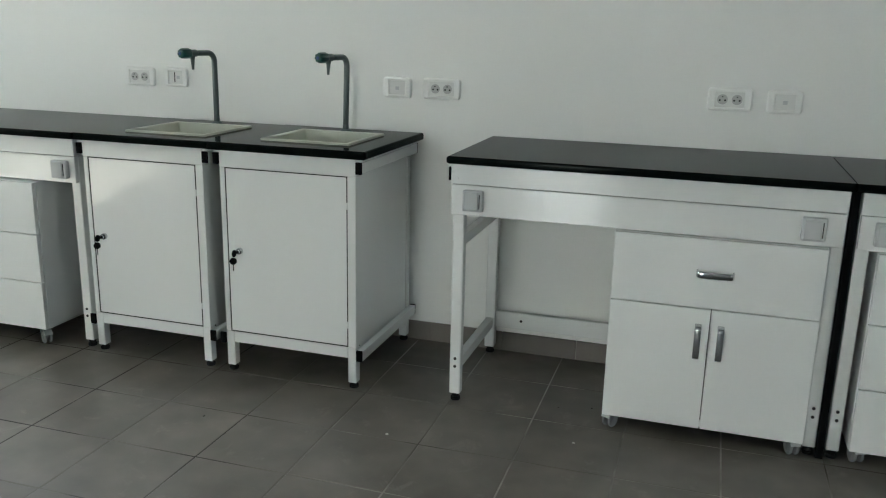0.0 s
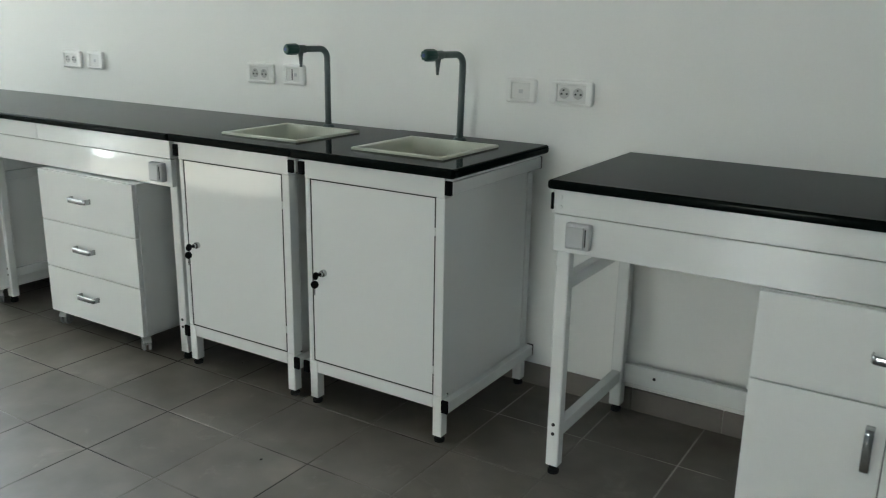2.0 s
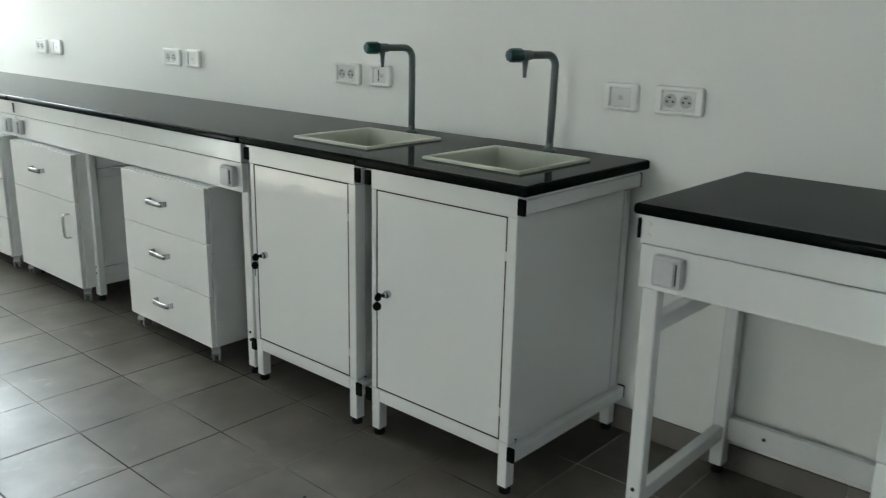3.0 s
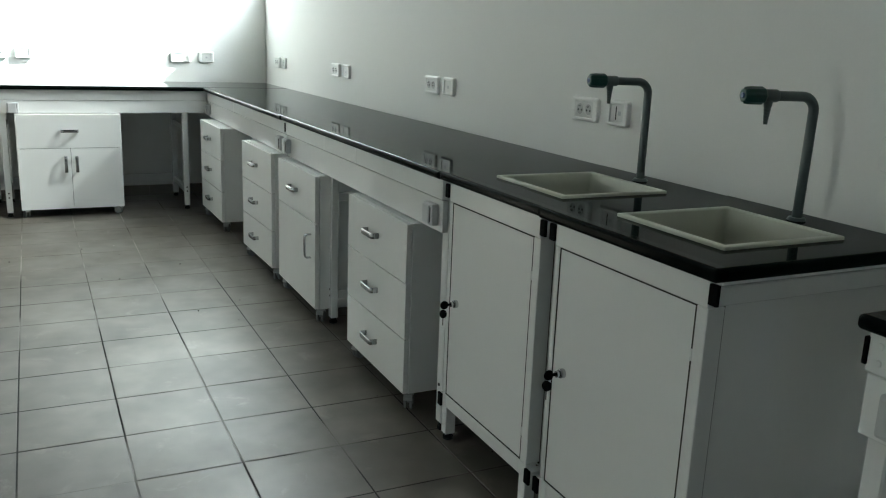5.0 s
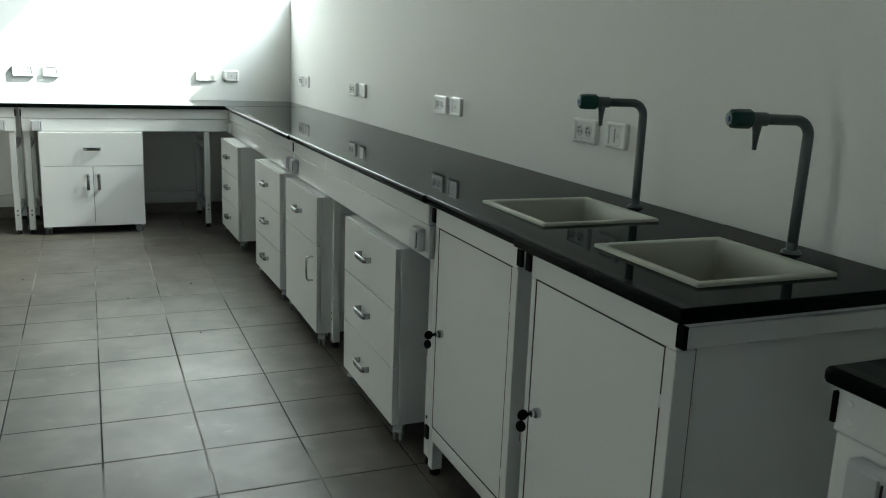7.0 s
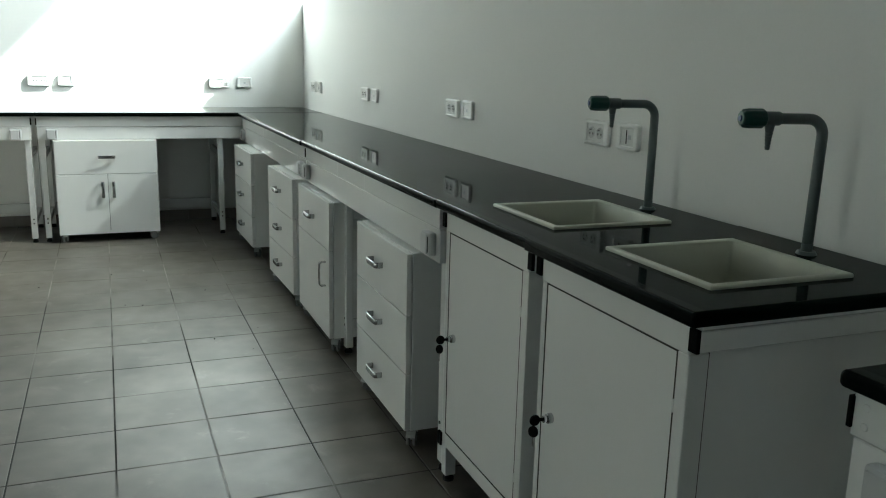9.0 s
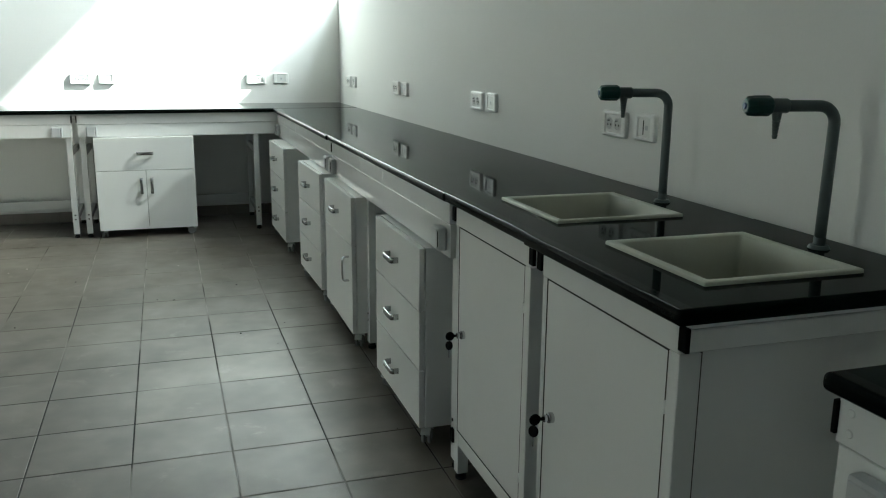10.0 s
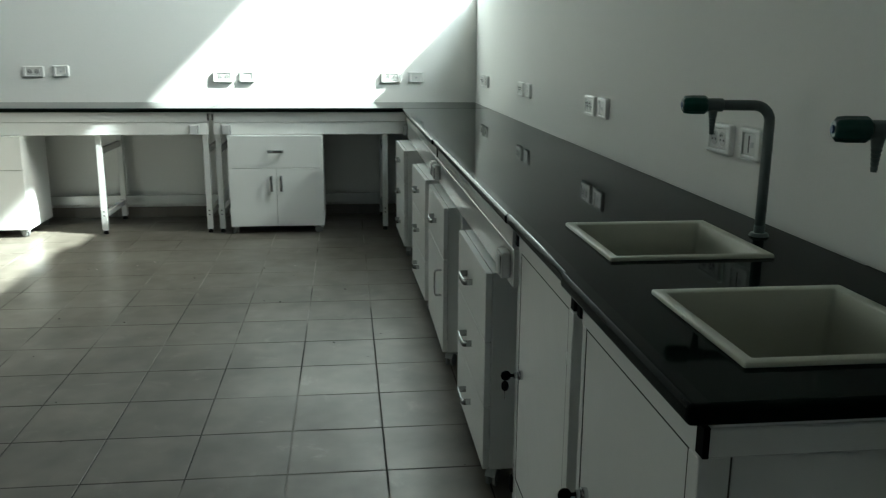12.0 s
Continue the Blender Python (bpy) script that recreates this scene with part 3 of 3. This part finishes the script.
def sink_cabinet(m, w, label):
    """A steel cupboard on four legs; x from 0 to w, its front at y = 0, facing -y."""
    c = thing("sink_cabinet", m, label, "cabinet", "sink cabinets")
    depth = 0.582
    for x0 in (0.030, w - 0.030 - 0.034):
        for y0 in (0.0, depth - 0.036):
            part("leg", box(x0, x0 + 0.034, y0, y0 + 0.036, 0.022, 0.1635 if y0 == 0 else 0.806, 0.0025), STEEL, c)
            put("foot", FOOT, c, pose(x0 + 0.017, y0 + 0.018, 0), "round black rubber foot")
    for x0, x1 in ((0.030, 0.0505), (w - 0.0625, w - 0.030)):
        part("stile", box(x0, x1, 0.0, 0.045, 0.1638, 0.807, 0.002), STEEL, c)
    part("top_rail", box(0.030, w - 0.030, -0.0015, 0.04, 0.8075, 0.8735, 0.002), STEEL, c)
    part("bottom_rail", box(0.0645, w - 0.0645, 0.0, 0.034, 0.12, 0.163, 0.002), STEEL, c)
    for x0 in (0.004, w - 0.030):
        for z0, z1 in ((0.819, 0.859), (0.114, 0.154)):
            part("side_rail", box(x0, x0 + 0.026, 0.002, depth + 0.006, z0, z1, 0.002), STEEL, c)
            part("end_cap", box(x0 + 0.001, x0 + 0.025, -0.006, 0.003, z0 - 0.0015, z1 + 0.0015, 0.0012), CAP, c, "black plastic tube end cap")
            part("end_cap", box(x0 + 0.001, x0 + 0.025, depth + 0.005, depth + 0.014, z0 - 0.0015, z1 + 0.0015, 0.0012), CAP, c, "black plastic tube end cap")
    for x0 in (0.036, w - 0.042):
        part("side_panel", box(x0, x0 + 0.006, 0.0500, depth - 0.036, 0.14, 0.822, 0.001), SHEET, c)
        # shade of the gap between post and panel, as a dark strip
        part("panel_gap_shade", box(x0 + 0.001, x0 + 0.0065, 0.0455, 0.0495, 0.155, 0.818, 0), GAP, c, "dark strip standing in for shade beside the corner post")
    part("back_panel", box(0.05, w - 0.05, depth - 0.012, depth - 0.008, 0.14, 0.82, 0.0), SHEET, c)
    part("bottom_panel", box(0.045, w - 0.045, 0.05, depth - 0.02, 0.145, 0.153, 0.0), SHEET, c)
    for x0 in (0.005, w - 0.030):
        part("top_strip", box(x0, x0 + 0.025, 0.004, depth, 0.8605, 0.8730, 0.001), STEEL, c)
    # dark sheet painted as the shade behind the door
    part("inner_shade", box(0.05, w - 0.05, 0.030, 0.034, 0.163, 0.807, 0), DARK, c, "dark sheet standing in for shade behind the door gap")
    door = part("door", box(0.0545, w - 0.0665, 0.0018, 0.02, 0.1680, 0.8032, 0.0008), SHEET, c)
    # four dark strips paint the shade in the gap round the door
    gap_strips = add_box(bmesh.new(), 0.0507, 0.0543, 0.0010, 0.02, 0.1640, 0.8070)
    add_box(gap_strips, w - 0.0663, w - 0.0627, 0.0010, 0.02, 0.1640, 0.8070)
    add_box(gap_strips, 0.0543, w - 0.0663, 0.0010, 0.02, 0.8034, 0.8070)
    add_box(gap_strips, 0.0543, w - 0.0663, 0.0010, 0.02, 0.1640, 0.1678)
    part("door_gap_shade", gap_strips, GAP, c, "dark strips standing in for shade in the gap round the door")
    for z in (0.25, 0.70):
        part("hinge", cyl(pose(w - 0.0645, 0.0012, z), 0.0022, 0.0024, 0.026, 10), STEEL, door)
    lx, lz = 0.103, 0.491
    lock = part("lock", add_cyl(cyl(pose(lx, -0.004, lz, 90, 0, 0), 0.0125, 0.0125, 0.014, 20, 0.002), pose(lx, -0.015, lz, 90, 0, 0), 0.0075, 0.009, 0.012, 16, 0.001), CHROME, door, "round chrome cam lock")
    part("key", add_cyl(add_box(bmesh.new(), lx - 0.001, lx + 0.001, -0.032, -0.018, lz - 0.004, lz + 0.004), pose(lx, -0.042, lz, 90, 0, 90), 0.0135, 0.0135, 0.005, 20, 0.001), CAP, lock, "key with a round black head left in the lock")
    kb = add_cyl(bmesh.new(), pose(lx - 0.004, -0.043, lz - 0.030, 78, 0, 25), 0.0135, 0.0135, 0.005, 20, 0.001)
    part("spare_key_head", kb, CAP, lock, "round black head of the spare key")
    part("spare_key_blade", box(lx - 0.006, lx - 0.002, -0.044, -0.042, lz - 0.068, lz - 0.042, 0.0004), CHROME, lock)
    return c


def rounded_plate(w, h, depth, r, seg=5, inner=None):
    """A plate in the xz plane with round corners, standing out to -y; inner: width and height of its sunk middle."""
    bm = bmesh.new()
    rings = []
    for dx, y in ((0.0, 0.0), (0.0, -depth * 0.45), (0.0022, -depth * 0.85), (0.0055, -depth)):
        ring = []
        for cx, cz, st in ((w / 2 - r, h / 2 - r, 0), (-w / 2 + r, h / 2 - r, 90), (-w / 2 + r, -h / 2 + r, 180), (w / 2 - r, -h / 2 + r, 270)):
            for k in range(seg):
                a = radians(st + 90 * k / (seg - 1))
                ring.append(bm.verts.new((cx + (r - dx) * math.cos(a), y, cz + (r - dx) * math.sin(a))))
        rings.append(ring)
    if inner:
        for a, b, y in ((inner[0] / 2 + 0.002, inner[1] / 2 + 0.002, -depth), (inner[0] / 2, inner[1] / 2, -depth + 0.002), (inner[0] / 2, inner[1] / 2, -depth + 0.0075)):
            ring, q = [], 0.002
            for cx, cz, st in ((a - q, b - q, 0), (-a + q, b - q, 90), (-a + q, -b + q, 180), (a - q, -b + q, 270)):
                for k in range(seg):
                    t = radians(st + 90 * k / (seg - 1))
                    ring.append(bm.verts.new((cx + q * math.cos(t), y, cz + q * math.sin(t))))
            rings.append(ring)
    n = len(rings[0])
    for q0, q1 in zip(rings, rings[1:]):
        for k in range(n):
            bm.faces.new([q0[k], q0[(k + 1) % n], q1[(k + 1) % n], q1[k]]).smooth = not inner
    bm.faces.new(rings[-1])
    bm.faces.new(rings[0][::-1])
    bmesh.ops.recalc_face_normals(bm, faces=bm.faces[:])
    return bm


SOCK = {
    "double": mesh_of("cover_plate", rounded_plate(0.156, 0.084, 0.0145, 0.012, 5, (0.106, 0.058)), PLATE),
    "single": mesh_of("cover_plate", rounded_plate(0.120, 0.084, 0.0145, 0.012, 5, (0.072, 0.058)), PLATE),
    "insert_d": mesh_of("insert", box(-0.0515, 0.0515, -0.0112, -0.0068, -0.0275, 0.0275, 0.0008), PLATE_IN),
    "insert_s": mesh_of("insert", box(-0.0345, 0.0345, -0.0112, -0.0068, -0.0275, 0.0275, 0.0008), PLATE_IN),
}


def well_mesh():
    """The raised ring round a sunk socket face."""
    bm = bmesh.new()
    rings = []
    for r, y in ((0.0215, -0.0108), (0.0212, -0.0128), (0.0196, -0.0130), (0.0188, -0.0114)):
        rings.append([bm.verts.new((r * math.cos(2 * math.pi * k / 28), y, r * math.sin(2 * math.pi * k / 28))) for k in range(28)])
    for q0, q1 in zip(rings, rings[1:]):
        for k in range(28):
            bm.faces.new([q0[k], q0[(k + 1) % 28], q1[(k + 1) % 28], q1[k]])
    bmesh.ops.recalc_face_normals(bm, faces=bm.faces[:])
    return bm


WELL = mesh_of("socket_well", well_mesh(), PLATE_IN)
WELL_IN = mesh_of("socket_face", cyl(pose(0, -0.0113, 0, 90, 0, 0), 0.0187, 0.0187, 0.0008, 26), WELL_SHADED)
PIN = mesh_of("pin_hole", cyl(pose(0, -0.0119, 0, 90, 0, 0), 0.0036, 0.0036, 0.0010, 12), DARK)
EARTH = mesh_of("earth_pin", cyl(pose(0, -0.0150, 0, 90, 0, 0), 0.0028, 0.0024, 0.009, 12), CHROME)
SLIT = mesh_of("outlet_slit", box(-0.0025, 0.0025, -0.0122, -0.0110, -0.022, 0.022, 0.0004), DARK)
JACK = mesh_of("data_jack", box(-0.008, 0.008, -0.0122, -0.0110, -0.007, 0.007, 0.0006), GREYBOX)


def double_socket(m):
    s = thing("double_socket", m, "white plastic double wall socket with earth pins", "socket", "wall sockets")
    p = put("cover_plate", SOCK["double"], s, pose(0, 0, 0))
    put("insert", SOCK["insert_d"], p, pose(0, 0, 0))
    for x in (-0.0255, 0.0255):
        w = put("socket_well", WELL, s, pose(x, 0, 0), "round recessed socket face")
        put("socket_face", WELL_IN, w, pose(0, 0, 0))
        put("pin_hole", PIN, w, pose(-0.0095, 0, -0.003))
        put("pin_hole", PIN, w, pose(0.0095, 0, -0.003))
        put("earth_pin", EARTH, w, pose(0, 0, 0.010))
    return s


def data_outlet(m, slit):
    s = thing("data_outlet", m, "white plastic data outlet plate with a dark slit" if slit else "white plastic data outlet plate with a small jack", "outlet", "wall data outlets")
    p = put("cover_plate", SOCK["single"], s, pose(0, 0, 0))
    put("insert", SOCK["insert_s"], p, pose(0, 0, 0))
    if slit:
        put("outlet_slit", SLIT, s, pose(-0.004, 0, 0))
        put("data_jack", JACK, s, pose(0.014, 0, 0))
    else:
        put("data_jack", JACK, s, pose(0.001, 0, -0.002))
    return s


# ---- north side: sink units ----
sink_cabinet(pose(-0.596, -0.597, 0), 0.608, "white steel sink cabinet, door shut, keys hanging in its lock")
sink_cabinet(pose(-1.206, -0.597, 0), 0.598, "white steel sink cabinet with a key in its closed door")
worktop("sink_worktop", -0.595, 0.035, -0.638, -0.012, 0.8745, 0.904, "glossy black worktop slab with a basin let in, bench end", (-0.426, -0.096, -0.502, -0.178), "1")
worktop("sink_worktop", -1.192, -0.598, -0.631, -0.012, 0.8745, 0.9025, "glossy black worktop slab with a basin let in", (-1.022, -0.692, -0.502, -0.178))
sink(pose(-0.258, -0.340, 0.9042), 0.360, 0.350, "cream ceramic drop-in lab sink, empty, in the end worktop")
sink(pose(-0.854, -0.340, 0.9027), 0.362, 0.350, "cream ceramic drop-in lab sink, empty, in the middle worktop")
faucet(pose(-0.276, -0.097, 0.904, 0, 1.6, -11), "grey swan-neck lab faucet with dark green valve knob")
faucet(pose(-0.883, -0.096, 0.9025, 0, 0, -11), "grey swan-neck lab faucet with dark green valve knob")

# ---- north side: long benches ----
bench(pose(-3.075, -0.605, 0), 1.866, (0.03, 0.655, 1.843), (0.06, 1.805), "long white tube-frame lab bench with steel apron", depth=0.575, caps=(0.0,), joints=(0.64, 1.05))
bench(pose(-5.215, -0.605, 0), 2.135, (0.30, 1.30, 2.105), (0.09, 2.07), "long white tube-frame lab bench ending in the room corner", depth=0.575, caps=(), joints=(0.9,))
worktop("worktop", -3.073, -1.195, -0.634, -0.010, 0.8745, 0.9015, "long glossy black worktop slab on the lab bench")
worktop("worktop", -5.217, -3.076, -0.640, -0.010, 0.8745, 0.9005, "long glossy black worktop slab meeting the corner bench")
pedestal(pose(-1.69, -0.648, 0), "drawers", 0.60, "white mobile pedestal with three drawers, chrome bow handles")
pedestal(pose(-2.735, -0.654, 0), "door", 0.635, "white mobile pedestal, one drawer above one door, both shut")
pedestal(pose(-3.482, -0.668, 0, 0, 0, 1.5), "drawers", 0.615, "white mobile pedestal with three drawers, pulled slightly forward")
pedestal(pose(-4.715, -0.688, 0, 0, 0, 1.2), "drawers", 0.640, "white mobile pedestal with three drawers near the room corner")

# ---- north side: separate tables on the other end ----
bench(pose(0.330, -0.589, 0), 1.25, (0.027, 1.234), (0.086, 1.158), "white tube-frame lab table standing apart from the sinks", depth=0.572, caps=(0.0,), top=0.8805)
worktop("worktop", 0.320, 1.587, -0.617, -0.004, 0.8815, 0.9075, "glossy black worktop slab on the separate lab table", None, "0")
pedestal(pose(1.219, -0.604, 0), "doors", 0.645, "white mobile pedestal, one drawer above two doors, all shut", 0.050, 0.700, turn=(150, -35, 200, 10))
bench(pose(1.613, -0.591, 0), 1.25, (0.022, 1.225), (0.078, 1.165), "white tube-frame lab table next in the row", depth=0.573, top=0.8805)
worktop("worktop", 1.590, 2.880, -0.619, -0.004, 0.8815, 0.9075, "glossy black worktop slab on the next lab table")
pedestal(pose(2.000, -0.604, 0), "drawers", 0.648, "white mobile pedestal with three drawers under the next table", 0.050, 0.700)
tagged(part("filler_strip", box(1.584, 1.608, -0.583, -0.563, 0.0, 0.8795, 0.001), CAP), "black filler strip closing the gap between two tables", "strip")

# ---- west side: benches along the end wall ----
bench(pose(-5.252, -1.978, 0, 0, 0, 90), 1.37, (0.028, 1.215), (0.095,), "white tube-frame lab bench along the sunlit end wall", depth=0.62, caps=(0.0,), skirt=0.714)
bench(pose(-5.252, -4.300, 0, 0, 0, 90), 2.29, (0.03, 1.523, 2.262), (2.195,), "long white tube-frame lab bench along the end wall", depth=0.62, caps=(2.29,), skirt=0.714)


def west_top(y0, y1, label):
    ob = worktop("worktop", y0, y1, 0.0, 0.690, 0.8745, 0.9015, label)
    ob.matrix_basis = pose(-5.222, 0, 0, 0, 0, 90)
    return ob


west_top(-1.982, -0.012, "glossy black worktop slab filling the room corner")
west_top(-4.320, -1.985, "glossy black worktop slab along the sunlit end wall")
pedestal(pose(-5.20, -1.545, 0, 0, 0, 90), "doors", 0.667, "white mobile pedestal, one drawer above two doors, in sun", 0.055, 0.711)
pedestal(pose(-5.20, -3.600, 0, 0, 0, 90), "doors", 0.655, "white mobile pedestal, one drawer above two doors, beside open legs", 0.055, 0.711)

# ---- wall sockets ----
for x, z in ((-5.51, 1.085), (-4.085, 1.090), (-2.618, 1.088), (-1.325, 1.082), (0.108, 1.085), (1.217, 1.093)):
    double_socket(pose(x, -0.0015, z))
for x, z, slit in ((-5.325, 1.085, True), (-3.875, 1.090, False), (-2.430, 1.090, False), (-1.137, 1.085, True), (-0.083, 1.083, False), (1.407, 1.092, False)):
    data_outlet(pose(x, -0.0015, z), slit)
for y in (-0.680, -1.980, -3.380):
    double_socket(pose(XW + 0.0015, y, 1.095 if y > -3 else 1.13, 0, 0, 90))
for y in (-0.482, -1.795, -3.180):
    data_outlet(pose(XW + 0.0015, y, 1.097 if y > -3 else 1.135, 0, 0, 90), False)

# ---- crumbs on the floor ----


def crumbs(name, count, mat, seed, label, size):
    rng = random.Random(seed)
    bm = bmesh.new()
    for _ in range(count):
        x, y, s = rng.uniform(-4.5, 1.2), rng.uniform(-3.0, -0.4), rng.uniform(*size)
        t = bmesh.new()
        bmesh.ops.create_icosphere(t, subdivisions=1, radius=s)
        for v in t.verts:
            v.co = v.co * rng.uniform(0.6, 1.25)
            v.co.z = max(-s * 0.3, v.co.z * 0.6) + s * 0.3
        join(bm, t, pose(x, y, 0.0005, 0, 0, rng.uniform(0, 360)))
    return tagged(part(name, bm, mat), label, "debris", kind="stuff")


crumbs("plaster_crumbs", 10, CRUMB, 4, "pale plaster crumbs scattered on the tiled floor", (0.003, 0.007))
crumbs("dirt_specks", 46, DIRT, 9, "dark dirt specks scattered on the tiled floor", (0.0025, 0.006))

# ---- skirting tiles ----
SKIRT_N = mesh_of("skirting_tile", box(0.001, 0.3145, -0.009, 0.0, 0.0, 0.082, 0.0015), SKIRT)
base = structure("baseboard_north", box(XW, XE, -0.004, 0.0005, 0.0, 0.079, 0), GROUT, "grey tile skirting at the foot of the wall", "baseboard")
k = 0
while XW + 0.316 * (k + 1) < XE:
    put("skirting_tile", SKIRT_N, base, pose(XW + 0.316 * k, 0, 0))
    k += 1
base = structure("baseboard_west", box(XW - 0.0005, XW + 0.004, YS, -0.01, 0.0, 0.079, 0), GROUT, "grey tile skirting at the foot of the wall", "baseboard")
for k in range(24):
    put("skirting_tile", SKIRT_N, base, pose(XW, -0.325 - 0.316 * k, 0, 0, 0, 90))

# ---- floor ----
PX, PY, X0, Y0 = 0.3165, 0.3165, 0.028, -0.298
floor = structure("floor", box(XW - T, XE + T, YS - T, T, -0.12, -0.0011, 0), GROUT, "grey-brown ceramic tile floor with dark joints", "floor")


def tile_verts(w, h):
    c, e = 0.0013, 0.0008
    v = [(c, c, 0), (w - c, c, 0), (w - c, h - c, 0), (c, h - c, 0), (0, 0, -e), (w, 0, -e), (w, h, -e), (0, h, -e),
         (0, 0, -0.004), (w, 0, -0.004), (w, h, -0.004), (0, h, -0.004)]
    f = [(0, 1, 2, 3)]
    for i in range(4):
        j = (i + 1) % 4
        f += [(4 + i, 4 + j, j, i), (8 + i, 8 + j, 4 + j, 4 + i)]
    return v, f


tv, tf = tile_verts(PX - 0.0050, PY - 0.0050)
tile_mesh = bpy.data.meshes.new("tile")
tile_mesh.from_pydata(tv, [], tf)
tile_mesh.materials.append(TILE)
rest_v, rest_f = [], []
rng = random.Random(2)
i0, i1 = math.ceil((XW - X0) / PX) - 1, math.floor((XE - X0) / PX)
j0, j1 = math.ceil((YS - Y0) / PY) - 1, 0
for i in range(i0, i1 + 1):
    for j in range(j0, j1 + 1):
        x, y = X0 + i * PX + 0.0025, Y0 + j * PY + 0.0025
        lift = rng.uniform(-0.0005, 0.0)
        near = XW < x < 1.3 and -3.5 < y < -0.28
        if near:
            put("tile", tile_mesh, floor, pose(x, y, lift, rng.uniform(-0.06, 0.06), rng.uniform(-0.06, 0.06), 0))
        else:
            n0 = len(rest_v)
            rest_v += [(x + a, y + b, c + lift) for a, b, c in tv]
            rest_f += [tuple(n0 + q for q in f) for f in tf]
me = bpy.data.meshes.new("outer_tiles")
me.from_pydata(rest_v, [], rest_f)
me.materials.append(TILE)
outer = new("outer_tiles", me)
outer.parent = floor
tagged(outer, kind="stuff")
